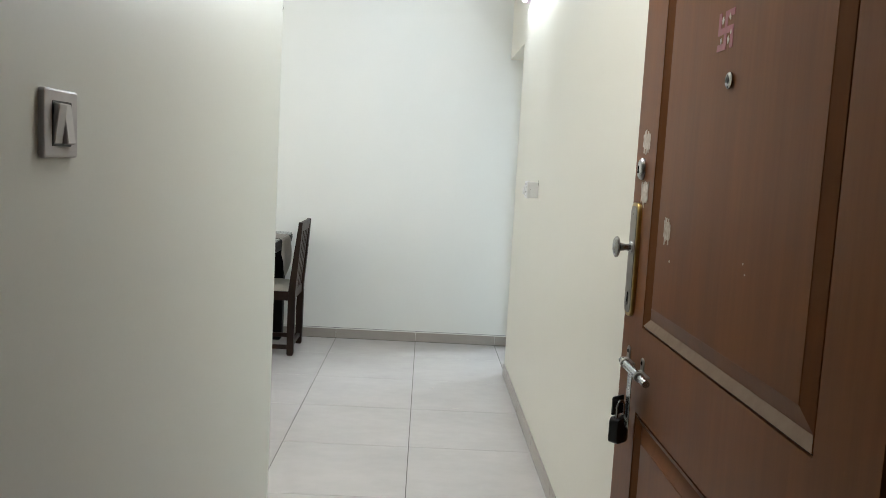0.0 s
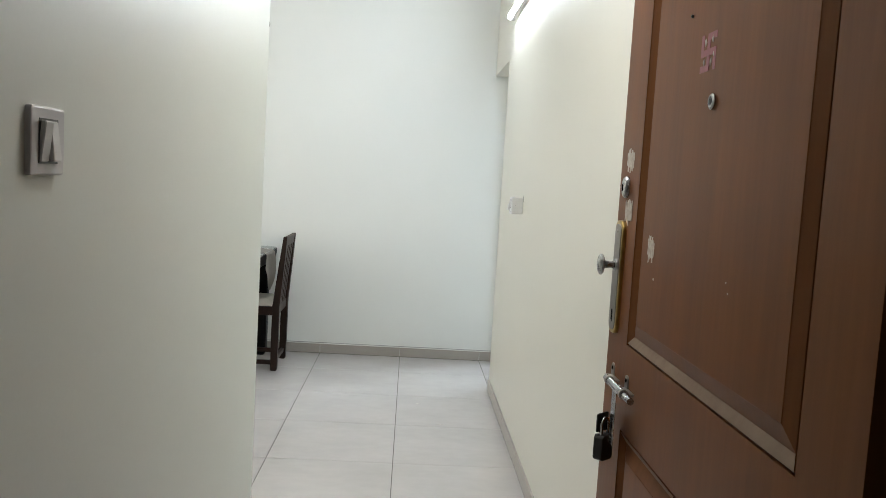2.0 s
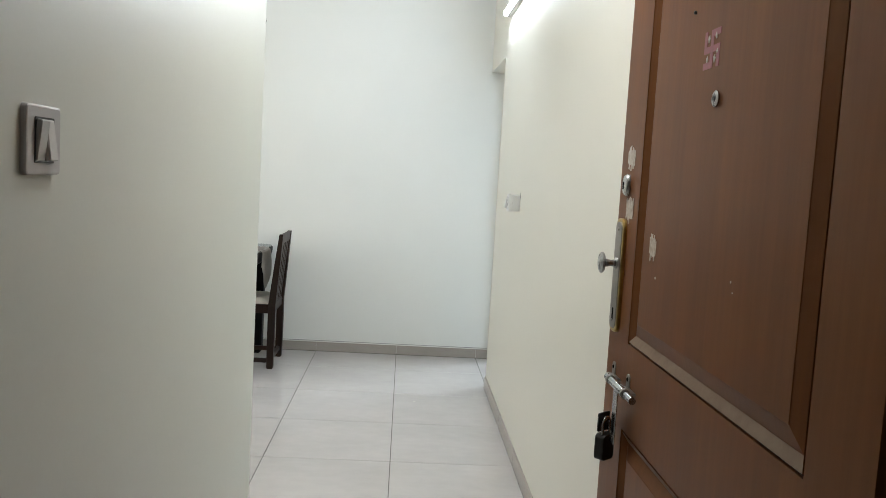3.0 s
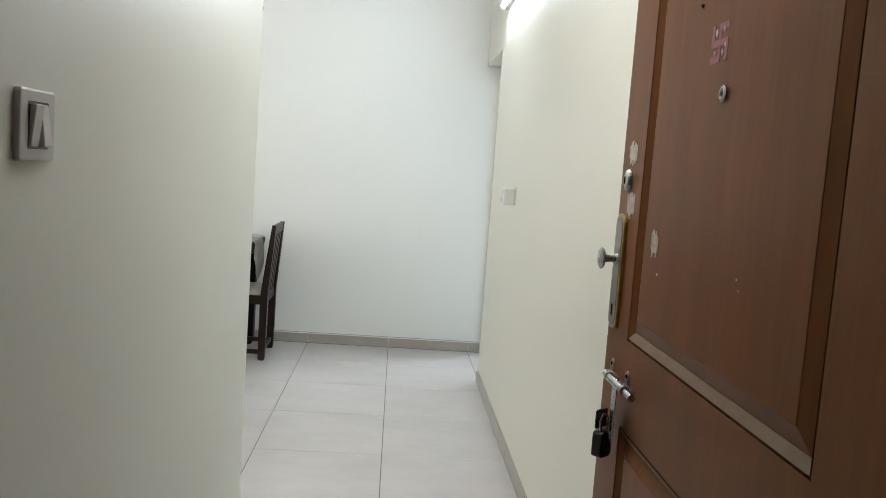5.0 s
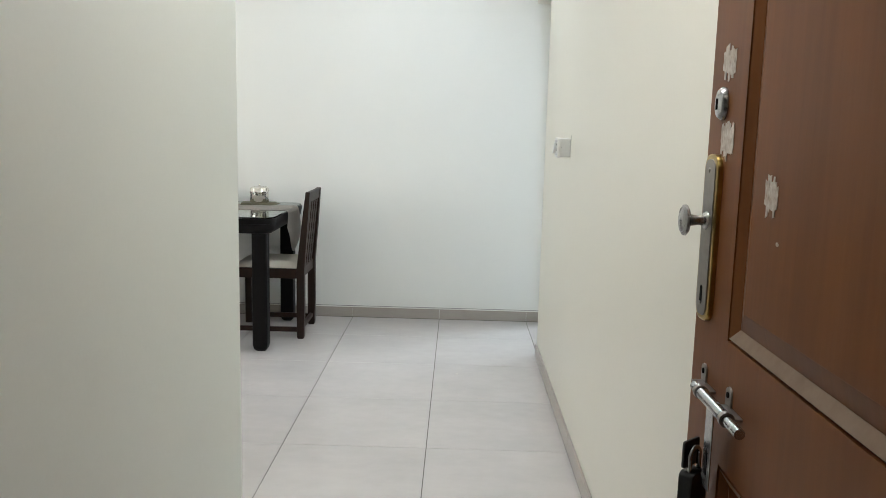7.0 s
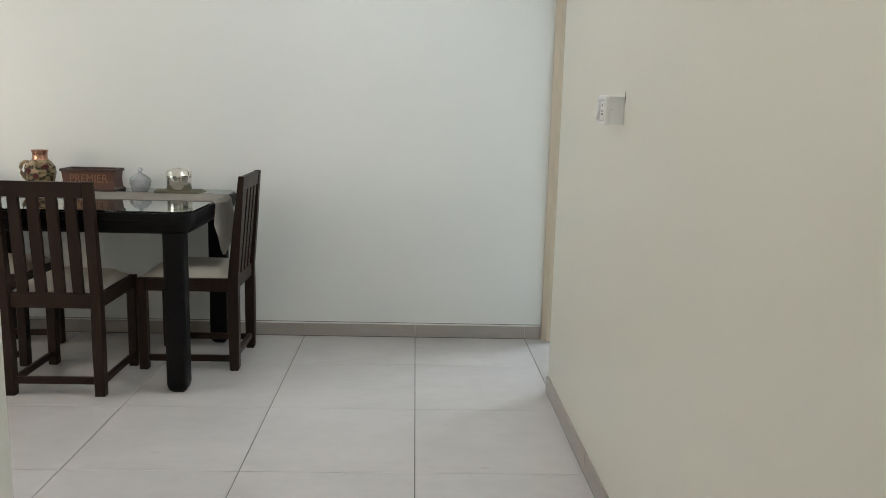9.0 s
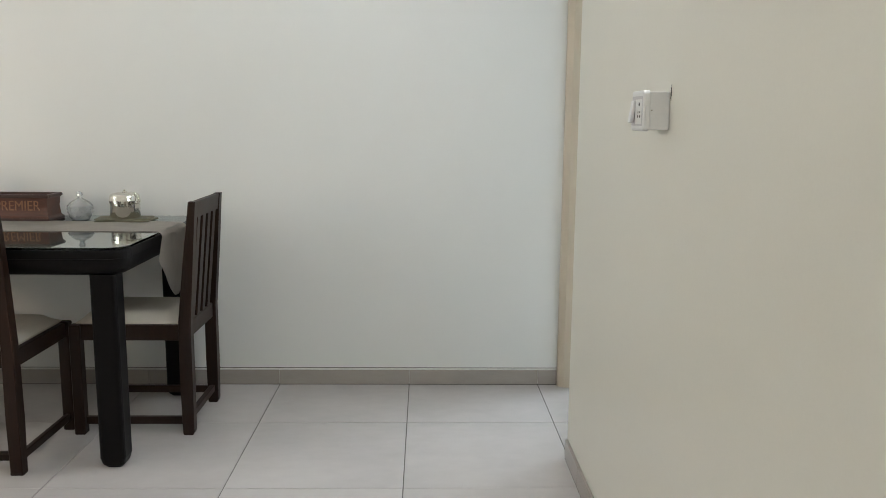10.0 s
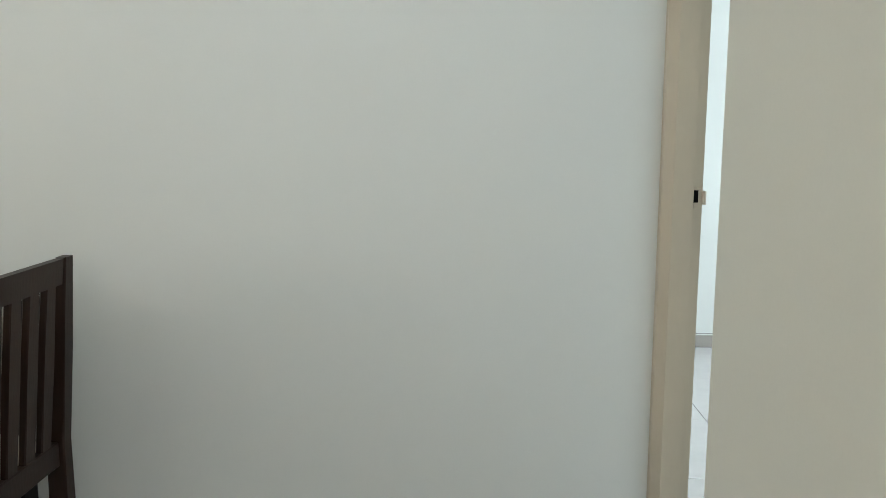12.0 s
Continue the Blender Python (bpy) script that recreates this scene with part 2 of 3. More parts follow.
box(b, -1.75, XL - 0.12, 0.55, 0.70, 0, H)
box(b, XL - 0.12, XR, 0.40, 0.55, 2.12, H)
box(b, -1.75, XL - 0.12, 0.40, 0.55, 0, H)
box(b, XR, 1.75, 0.40, 0.55, 0, H)
structure("wall_entrance", b, M["wall_cream"], "plain wall round the flat's entrance")
# lobby walls are never in view, added to close the space behind the camera
b = bmesh.new()
box(b, -1.75, -1.6, -1.8, 0.40, 0, H)
box(b, 1.6, 1.75, -1.8, 0.40, 0, H)
box(b, -1.75, 1.75, -1.95, -1.8, 0, H)
structure("wall_lobby", b, M["wall_cream"], "unseen cream walls added to close the stair lobby")
b = bmesh.new()
box(b, XR2, 3.72, 8.4, 8.55, 0, H)
box(b, XR2, 3.72, 3.85, 4.0, 0, H)
box(b, 3.6, 3.72, 4.0, 6.8, 0, H)
box(b, 3.6, 3.72, 8.1, 8.4, 0, H)
box(b, 3.6, 3.72, 6.8, 8.1, 0, 0.9)
box(b, 3.6, 3.72, 6.8, 8.1, 2.1, H)
structure("wall_bedroom", b, M["wall_far"], "bright white walls of the room beyond the doorway")
structure("ceiling", bx(-3.85, 3.75, -1.95, 8.55, H + 0.001, H + 0.1), M["ceiling"], "plain white ceiling", "ceiling")
floor = structure("floor", bx(-3.85, 3.75, 0.55, 8.55, -0.10, -0.0035), M["grout"], "glossy off-white vitrified tile floor with thin dark joints", "floor")
structure("lobby_floor", bx(-1.75, 1.75, -1.95, 0.55, -0.12, -0.004), M["lobby_floor"], "grey lobby floor", "floor")


def window_unit(name, x, y0, y1, z0, z1):
    w = tagged(new(name), "unseen white framed window with clear panes", "window", kind="structure")
    b = bmesh.new()
    for y in (y0, (y0 + y1) / 2 - 0.02, y1 - 0.04):
        box(b, x - 0.03, x + 0.03, y, y + 0.04, z0, z1)
    box(b, x - 0.028, x + 0.028, y0, y1, z0, z0 + 0.04)
    box(b, x - 0.028, x + 0.028, y0, y1, z1 - 0.04, z1)
    part("window_frame", b, M["plastic_white"], w)
    for a, c in ((y0 + 0.04, (y0 + y1) / 2 - 0.02), ((y0 + y1) / 2 + 0.02, y1 - 0.04)):
        p = part("pane", bx(x - 0.003, x + 0.003, a, c, z0 + 0.04, z1 - 0.04), M["glass"], w)
        p.visible_shadow = False


# the dining window is made up to go with the added fill light
window_unit("window_1", -3.76, 3.4, 5.0, 0.9, 2.1)
window_unit("window_2", 3.66, 6.8, 8.1, 0.9, 2.1)

# doorway lining at the end of the hall
lining = tagged(new("door_frame_1"), "beige painted wooden door frame with a latch strike plate", "door frame", kind="structure")
b = prism([(0.688, 6.0), (0.688, 5.972), (0.712, 5.948), (0.764, 5.946), (0.764, 5.958), (0.79, 5.958), (0.79, 6.0)], 0, 2.07)
part("far_jamb", b, M["frame_beige"], lining)
b = prism([(0.688, 5.166), (0.80, 5.166), (0.80, 5.242), (0.764, 5.242), (0.764, 5.254), (0.712, 5.252), (0.688, 5.228)], 0, 2.07)
part("near_jamb", b, M["frame_beige"], lining)
part("head", bx(0.69, 0.7895, 5.166, 5.999, 2.07, 2.1295, bevel=0.006), M["frame_beige"], lining)
strike = part("strike_plate", bx(0.768, 0.7885, 5.9555, 5.958, 1.02, 1.075, bevel=0.001), M["frame_beige"], lining, "painted-over strike plate")
part("latch_hole", bx(0.767, 0.778, 5.9535, 5.9556, 1.035, 1.067), M["black"], strike)
part("lip", bx(0.7885, 0.797, 5.945, 5.957, 1.03, 1.066, bevel=0.003), M["frame_beige"], strike)

# entrance door lining
lining2 = tagged(new("door_frame_2"), "dark brown wooden entrance door frame", "door frame", kind="structure")
part("hinge_jamb", bx(0.53, XR - 0.001, 0.56, 0.70, 0, 2.12, bevel=0.004), M["dark_wood"], lining2)
part("lock_jamb", bx(-0.569, -0.50, 0.42, 0.548, 0, 2.12, bevel=0.004), M["dark_wood"], lining2)
part("head", bx(-0.50, 0.53, 0.56, 0.70, 2.07, 2.119, bevel=0.004), M["dark_wood"], lining2)

# ---- entrance door ----
door = thing("entrance_door", "open brown stained wooden entrance door with recessed panels", "door")
DY0, DY1, DT, DB = 0.70, 1.747, 2.06, 0.012
PANELS = [(0.839, 1.594, 1.043, 1.96), (0.839, 1.592, 0.16, 0.862)]
leaf = bmesh.new()
back = FACE + 0.038
ys = [DY0, PANELS[0][0], PANELS[0][1], DY1]
box(leaf, FACE, back, ys[0], ys[1], DB, DT)
box(leaf, FACE, back, ys[2], ys[3], DB, DT)
for z0, z1 in ((DB, 0.16), (0.862, 1.043), (1.96, DT)):
    box(leaf, FACE, back, ys[1], ys[2], z0, z1)
part("leaf_frame", leaf, M["door"], door)


def door_panel(y0, y1, z0, z1):
    """A raised field: ledge falling from the frame into a groove, bevel rising from it, field."""
    def band(w0, d0, w1, d1, names, mats, labels):
        o = [(y0 + w0, z0 + w0), (y1 - w0, z0 + w0), (y1 - w0, z1 - w0), (y0 + w0, z1 - w0)]
        i = [(y0 + w1, z0 + w1), (y1 - w1, z0 + w1), (y1 - w1, z1 - w1), (y0 + w1, z1 - w1)]
        for k in range(4):
            a, c = k, (k + 1) % 4
            t = bmesh.new()
            front = [(FACE + d0, *o[a]), (FACE + d0, *o[c]), (FACE + d1, *i[c]), (FACE + d1, *i[a])]
            rear = [(FACE + 0.034, *p[1:]) for p in front]
            v = [t.verts.new(p) for p in front] + [t.verts.new(p) for p in rear]
            for f in ((0, 1, 2, 3), (7, 6, 5, 4), (0, 4, 5, 1), (1, 5, 6, 2), (2, 6, 7, 3), (3, 7, 4, 0)):
                t.faces.new([v[q] for q in f])
            bmesh.ops.recalc_face_normals(t, faces=t.faces[:])
            part(names[k], t, mats[k], door, labels[k])
    w = M["door"]
    side = ("bottom", "side", "top", "side")
    # brown door's panel grooves are coloured black to carry their own shade
    gap = M["black"]
    band(0.0, 0.006, 0.0046, 0.006, [n + "_groove" for n in side], (gap, gap, gap, gap), ("", "", "", ""))
    band(0.0046, 0.0005, 0.021, 0.0095, [n + "_moulding" for n in side], (M["dust"], w, w, w), ("dusty ledge", "", "", ""))
    band(0.0212, 0.0098, 0.049, 0.002, [n + "_bevel" for n in side], (w, w, w, w), ("", "", "", ""))
    part("panel_field", bx(FACE + 0.0012, FACE + 0.034, y0 + 0.0493, y1 - 0.0493, z0 + 0.0493, z1 - 0.0493, bevel=0.0012), M["door"], door)


for p in PANELS:
    door_panel(*p)
for z in (0.25, 1.05, 1.85):
    part("hinge", rod([(FACE + 0.045, 0.699, z - 0.05), (FACE + 0.045, 0.699, z + 0.05)], 0.006), M["steel_dull"], door)

# lock plate with knob
plate = part("lock_plate", prism(rounded(-0.032, 0.032, -0.125, 0.125, 0.024), 0, 0.008, on_door(1.699, 1.174), 0.003), M["brass"], door, "brass edged lock plate")
part("plate_face", prism(rounded(-0.024, 0.024, -0.117, 0.117, 0.017), 0.008, 0.0095, on_door(1.699, 1.174), 0.001), M["steel_dull"], plate, "worn grey face")
part("keyhole", prism(rounded(-0.005, 0.005, -0.016, 0.012, 0.004), 0.0096, 0.0102, on_door(1.699, 1.09)), M["black"], plate)
for z in (1.275, 1.075):
    part("screw", lathe([(0, 0.0115), (0.003, 0.011), (0.004, 0.0094)], 10, on_door(1.700, z)), M["steel_dull"], plate)
part("knob", lathe([(0.014, 0.0094), (0.013, 0.012), (0.008, 0.015), (0.0072, 0.022), (0.009, 0.033), (0.012, 0.036), (0.021, 0.038), (0.0235, 0.0405), (0.023, 0.0435), (0.019, 0.046), (0.017, 0.0455), (0.012, 0.048), (0, 0.049)], 28, on_door(1.700, 1.200)), M["chrome"], plate, "round satin metal knob", smooth=True)
cyl = part("cylinder_lock", lathe([(0.024, 0), (0.024, 0.004), (0.020, 0.009), (0.010, 0.011), (0, 0.011)], 28, on_door(1.684, 1.372) @ Matrix.Diagonal((0.85, 1, 1, 1))), M["chrome"], door, "oval chrome cylinder lock", smooth=True)
part("key_slot", bx(FACE - 0.0125, FACE - 0.0108, 1.6825, 1.6855, 1.363, 1.379), M["black"], cyl)
peep = part("peephole", lathe([(0.0132, 0), (0.0132, 0.0025), (0.0105, 0.0045), (0.008, 0.0047), (0.007, 0.003), (0, 0.003)], 24, on_door(1.215, 1.515)), M["chrome"], door, "round chrome peephole", smooth=True)
part("lens", lathe([(0.0055, 0.0031), (0.003, 0.0045), (0, 0.005)], 16, on_door(1.215, 1.515)), M["lock_black"], peep)
def torn(ry, rz, seed):
    """Torn sticker rest: ragged vertical strips left on the wood, some fallen away."""
    rnd, bm = random.Random(seed), bmesh.new()
    k = 7
    for i in range(k):
        u0, u1 = -ry + 2 * ry * i / k, -ry + 2 * ry * (i + 0.92) / k
        arch = (1 - ((i + 0.5) / k * 2 - 1) ** 2) ** 0.5
        lo, hi = -rz * (0.35 + 0.65 * arch) * rnd.uniform(0.55, 1.1), rz * (0.35 + 0.65 * arch) * rnd.uniform(0.6, 1.1)
        q = 7
        left = [(u0 + rnd.uniform(-0.25, 0.25) * ry / k, lo + (hi - lo) * j / q) for j in range(q + 1)]
        right = [(u1 + rnd.uniform(-0.1, 0.5) * ry / k, lo + (hi - lo) * j / q + rnd.uniform(-0.1, 0.1) * rz) for j in range(q + 1)]
        join(bm, prism(left[::-1] + right, 0.0002, 0.0007 + 0.0004 * rnd.random()))
    return bm


for k, (y, z, a, c) in enumerate(((1.672, 1.430, 0.027, 0.026), (1.659, 1.322, 0.027, 0.031), (1.482, 1.256, 0.020, 0.029))):
    t = torn(a, c, 5 + k)
    bmesh.ops.transform(t, matrix=on_door(y, z, -0.0014 if k == 2 else 0.0), verts=t.verts[:])
    part("paper_residue", t, M["residue"], door, "torn pale sticker residue")
for y, z, a in ((1.452, 1.20, 0.004), (1.10, 1.24, 0.0022), (1.09, 1.225, 0.0018)):
    part("scuff", prism(blob(a, a * 0.7, 8, 0.3, int(y * 999)), 0.0002, 0.0006, on_door(y, z, -0.0014)), M["residue"], door, "pale scuff")
# faded auspicious emblem in strips
emblem = bmesh.new()
EM = on_door(1.256, 1.598, -0.0014) @ Matrix.Diagonal((-1, 0.9, 1, 1))
s, w = 0.034, 0.0060
for x0, x1, y0, y1 in ((-s, s, -w, w), (-w, w, -s, -w - 0.0005), (-w, w, w + 0.0005, s), (w, s, s - 2 * w, s), (-s, -w, -s, -s + 2 * w), (s - 2 * w, s, -s, -w - 0.0005), (-s, -s + 2 * w, w + 0.0005, s)):
    join(emblem, prism([(x0, y0), (x1, y0), (x1, y1), (x0, y1)], 0.0002, 0.0009, EM))
bmesh.ops.recalc_face_normals(emblem, faces=emblem.faces[:])
part("emblem_sticker", emblem, M["red_sticker"], door, "faded red emblem sticker")
for u, v, a in ((-0.015, 0.020, 0.006), (0.016, 0.022, 0.0055), (-0.018, -0.016, 0.005), (0.014, -0.018, 0.006), (0.024, -0.006, 0.004)):
    part("foil_flake", prism(blob(a * 0.6, a, 10, 0.35, int(9000 * abs(u * v))), 0.0002, 0.0011, EM @ Matrix.Translation((u, v, 0))), M["residue"], door, "pale worn foil")
part("nail", lathe([(0.003, 0), (0.003, 0.004), (0, 0.005)], 8, on_door(1.345, 1.672, -0.0014)), M["lock_black"], door)

# sliding bolt
bolt = part("sliding_bolt", rod([(0.463, 1.462, 0.957), (0.463, 1.658, 0.957)], 0.0072, 16), M["chrome"], door, "worn chrome sliding bolt", smooth=True)
part("bolt_sleeve", rod([(0.463, 1.520, 0.957), (0.463, 1.628, 0.957)], 0.0088, 16), M["chrome"], bolt, smooth=True)
for y in (1.516, 1.630):
    part("band", rod([(0.463, y - 0.005, 0.957), (0.463, y + 0.005, 0.957)], 0.0104, 16), M["steel_dull"], bolt, smooth=True)
    lug = part("lug", prism(rounded(-0.0115, 0.0115, -0.014, 0.025, 0.0105), 0.0, 0.003, on_door(y + 0.050, 0.960), 0.001), M["steel_dull"], bolt)
    part("screw", lathe([(0.0045, 0.003), (0.004, 0.0045), (0, 0.005)], 10, on_door(y + 0.050, 0.974)), M["black"], lug)
    part("lug_foot", bx(0.466, FACE, y - 0.004, y + 0.056, 0.9555, 0.9585), M["steel_dull"], bolt)
hasp = bmesh.new()
box(hasp, 0.4575, 0.460, 1.552, 1.582, 0.838, 0.952, bevel=0.001, seg=1)
part("hasp", hasp, M["chrome"], bolt, "hanging steel hasp")
part("hasp_slot", bx(0.4566, 0.4576, 1.563, 1.571, 0.858, 0.892), M["black"], bolt)

padlock = thing("padlock", "closed black padlock with a steel shackle hanging on the bolt", "padlock")
PM = Matrix.Translation((0.456, 1.612, 0.789)) @ pose(0, 0, 0, 90, 0, 42)
body = prism(rounded(-0.021, 0.021, 0, 0.056, 0.009), -0.011, 0.011, PM, 0.003)
part("body", body, M["lock_black"], padlock)
arc = [(-0.012, 0.05, 0), (-0.012, 0.078, 0)] + [(-0.012 * cos(pi * k / 8), 0.078 + 0.012 * sin(pi * k / 8), 0) for k in range(1, 8)] + [(0.012, 0.078, 0), (0.012, 0.05, 0)]
part("shackle", rod([PM @ Vector(p) for p in arc], 0.0036, 10), M["chrome"], padlock, "polished steel shackle", smooth=True)
part("shackle_guard", prism(rounded(-0.020, 0.020, 0.060, 0.100, 0.004), -0.0085, -0.005, PM, 0.001), M["lock_black"], padlock)

# ---- wall fittings ----
sw = thing("wall_switch", "silver-grey double rocker wall switch on the hall wall", "switch")
S = Matrix(((0, 0, 1, XL), (-1, 0, 0, 0.972), (0, 1, 0, 1.386), (0, 0, 0, 1)))
part("frame", prism(rounded(-0.048, 0.048, -0.0425, 0.0425, 0.006), 0.0, 0.0075, S, 0.003), M["plastic_grey"], sw)
# raised black plate, shade of the recess round the rockers put in as colour
part("recess", prism(rounded(-0.027, 0.027, -0.028, 0.028, 0.002), 0.0075, 0.0081, S), M["lock_black"], sw)
for k, tilt in ((-1, -7), (1, 7)):
    t = bmesh.new()
    box(t, -0.0115, 0.0115, -0.0255, 0.0255, -0.003, 0.004, bevel=0.0015, seg=1)
    bmesh.ops.transform(t, matrix=S @ Matrix.Translation((0.0125 * k, 0, 0.0085)) @ pose(0, 0, 0, tilt, 0, 0), verts=t.verts[:])
    part("rocker", t, M["plastic_light"], sw, "pale grey rocker")

sock = thing("socket_box", "white surface-mounted switch and socket box on the cream wall", "socket")
part("back_box", bx(0.550, XR, 4.108, 4.194, 1.203, 1.285, bevel=0.003), M["plastic_white"], sock)
Q = Matrix(((0, 0, -1, 0.550), (1, 0, 0, 4.151), (0, 1, 0, 1.244), (0, 0, 0, 1)))
cover = part("cover_plate", prism(rounded(-0.046, 0.058, -0.044, 0.044, 0.009), 0.0, 0.013, Q, 0.006), M["plastic_white"], sock)
# flat grey plate, the recess's shade given as a darker colour
part("insert", prism(rounded(-0.037, 0.050, -0.032, 0.032, 0.002), 0.013, 0.0133, Q), M["plastic_grey"], cover)
part("insert_face", prism(rounded(-0.034, 0.017, -0.0290, 0.0250, 0.002), 0.0133, 0.0142, Q), M["plastic_white"], cover)
t = bmesh.new()
box(t, -0.0105, 0.0105, -0.0245, 0.0245, -0.003, 0.005, bevel=0.0015, seg=1)
bmesh.ops.transform(t, matrix=Q @ Matrix.Translation((0.032, -0.002, 0.0165)) @ pose(0, 0, 0, -9, 0, 0), verts=t.verts[:])
part("rocker", t, M["plastic_white"], cover)
# raised black pieces stand in for the dark inside of the pin holes
for x, y, r in ((-0.014, 0.014, 0.0042), (-0.007, -0.003, 0.0024), (-0.021, -0.003, 0.0024), (-0.006, -0.012, 0.0034), (-0.022, -0.012, 0.0034)):
    part("socket_hole", prism(rounded(x - r, x + r, y - r, y + r, r * 0.8, 3), 0.0142, 0.0146, Q), M["lock_black"], cover)
part("side_screw", lathe([(0.0018, 0), (0.0015, 0.001), (0, 0.001)], 8, Matrix.Translation((0.556, 4.108, 1.245)) @ pose(0, 0, 0, 90, 0, 0)), M["steel_dull"], sock)
chip = prism(blob(0.0035, 0.013, 22, 0.55, 4), 0.0002, 0.0008, Matrix(((0, 0, -1, XR), (1, 0, 0, 4.102), (0, 1, 0, 1.283), (0, 0, 0, 1))))
tagged(new("plaster_chip", mesh_of("plaster_chip", chip, M["grout"])), "small dark plaster chip in the cream wall", "wall damage")
chip = prism(blob(0.006, 0.013, 12, 0.3, 9), 0.0002, 0.001, Matrix(((1, 0, 0, XL - 0.004), (0, 0, -1, 2.5195), (0, 1, 0, 1.81), (0, 0, 0, 1))))
tagged(new("plaster_chip", mesh_of("plaster_chip", chip, M["grout"])), "small dark chip on the hall wall corner", "wall damage")

# batten tube light on the cream wall
tube = thing("tube_light", "lit white fluorescent tube light on the cream wall", "lamp")
part("batten", bx(0.566, XR, 3.82, 5.03, 2.350, 2.394, bevel=0.004), M["plastic_white"], tube)


def half_round(radius, y0, y1):
    """A half cylinder along the wall, its round side to the room."""
    pts = [(-radius * sin(pi * k / 12), radius * cos(pi * k / 12)) for k in range(13)]
    return prism(pts, y0, y1, Matrix(((1, 0, 0, 0.566), (0, 0, 1, 0), (0, 1, 0, 2.372), (0, 0, 0, 1))))


part("tube", half_round(0.018, 3.845, 5.005), M["tube"], tube, "glowing half-round diffuser", smooth=True)
for y in (3.82, 5.005):
    part("end_cap", half_round(0.020, y, y + 0.025), M["plastic_white"], tube, smooth=True)

# lamps out of sight of the walk: hall one inferred, other two added
lamp = thing("hall_ceiling_lamp", "round lit ceiling lamp in the entrance hall", "lamp")
part("rim", lathe([(0.17, H), (0.17, H - 0.03), (0.15, H - 0.035), (0.15, H)], 32, Matrix.Translation((0.0, 1.95, 0))), M["chrome"], lamp)
part("diffuser", lathe([(0.15, H - 0.01), (0.14, H - 0.06), (0.08, H - 0.085), (0, H - 0.09)], 32, Matrix.Translation((0.0, 1.95, 0))), M["hall_lamp"], lamp, smooth=True)
# made-up lobby lamp, kept as a weak fill behind the camera
lamp = thing("ceiling_lamp", "unseen faint ceiling lamp added in the stair lobby", "lamp")
part("rim", lathe([(0.17, H), (0.17, H - 0.03), (0.15, H - 0.035), (0.15, H)], 32, Matrix.Translation((0.0, -0.9, 0))), M["chrome"], lamp)
part("diffuser", lathe([(0.15, H - 0.01), (0.14, H - 0.06), (0.08, H - 0.085), (0, H - 0.09)], 32, Matrix.Translation((0.0, -0.9, 0))), M["lobby_fill"], lamp, smooth=True)
# floor lamp is made up, placed low so warm light gets under the table
lamp = thing("floor_lamp", "unseen floor lamp added for the warm light from the left", "lamp", at=Matrix.Translation((-2.95, 4.30, 0)))
part("base", lathe([(0, 0), (0.13, 0), (0.13, 0.012), (0.10, 0.022), (0.015, 0.03), (0, 0.03)], 28), M["lock_black"], lamp, smooth=True)
part("pole", rod([(0, 0, 0.028), (0, 0, 1.14)], 0.010, 12), M["lock_black"], lamp, smooth=True)
part("shade", lathe([(0.0, 1.14), (0.06, 1.145), (0.115, 1.19), (0.13, 1.25), (0.11, 1.31), (0.05, 1.35), (0.0, 1.36)], 24), M["warm_fill"], lamp, "glowing round shade", smooth=True)

# ---- dining table ----
TX0, TX1, TY0, TY1, TZ = -2.18, -0.935, 5.04, 5.965, 0.780
table = thing("dining_table", "black stained wooden dining table with a glass top", "table")
part("tabletop", prism(rounded(TX0, TX1, TY0, TY1, 0.075, 8), TZ - 0.030, TZ, None, 0.004), M["black_wood"], table)
top = part("glass_top", prism(rounded(TX0 + 0.004, TX1 - 0.004, TY0 + 0.004, TY1 - 0.004, 0.075, 8), TZ + 0.0005, TZ + 0.0085, None, 0.0015), M["glass"], table, "clear green-tinted glass sheet")
AZ = 0.692
ap = bmesh.new()
rings = [[ap.verts.new((x, y, z)) for x, y in rounded(TX0 + d, TX1 - d, TY0 + d, TY1 - d, 0.075 - d * 0.5, 8)] for d, z in ((0.03, AZ), (0.022, AZ + 0.006), (0.008, AZ + 0.026), (0.003, AZ + 0.05), (0.003, TZ - 0.031))]
for a, c in zip(rings, rings[1:]):
    for k in range(len(a)):
        ap.faces.new((a[k], a[(k + 1) % len(a)], c[(k + 1) % len(a)], c[k]))
ap.faces.new(rings[0][::-1])
ap.faces.new(rings[-1])
part("apron", ap, M["black_wood"], table, smooth=True)
for x in (TX1 - 0.088, TX0 + 0.098):
    for y in (5.108, 5.862):
        t = prism(rounded(x - 0.044, x + 0.044, y - 0.044, y + 0.044, 0.014, 3), 0.035, AZ)
        foot = bmesh.new()
        r0, r1 = rounded(-0.044, 0.044, -0.044, 0.044, 0.014, 3), rounded(-0.026, 0.028, -0.028, 0.028, 0.012, 3)
        mid = rounded(-0.038, 0.038, -0.038, 0.038, 0.014, 3)
        rings = [[foot.verts.new((x + u, y + v, z)) for u, v in rr] for rr, z in ((r1, 0.0), (mid, 0.012), (r0, 0.036))]
        for a, c in zip(rings, rings[1:]):
            for k in range(len(a)):
                foot.faces.new((a[k], a[(k + 1) % len(a)], c[(k + 1) % len(a)], c[k]))
        foot.faces.new(rings[0][::-1])
        join(t, foot)
        part("leg", t, M["black_wood"], table)

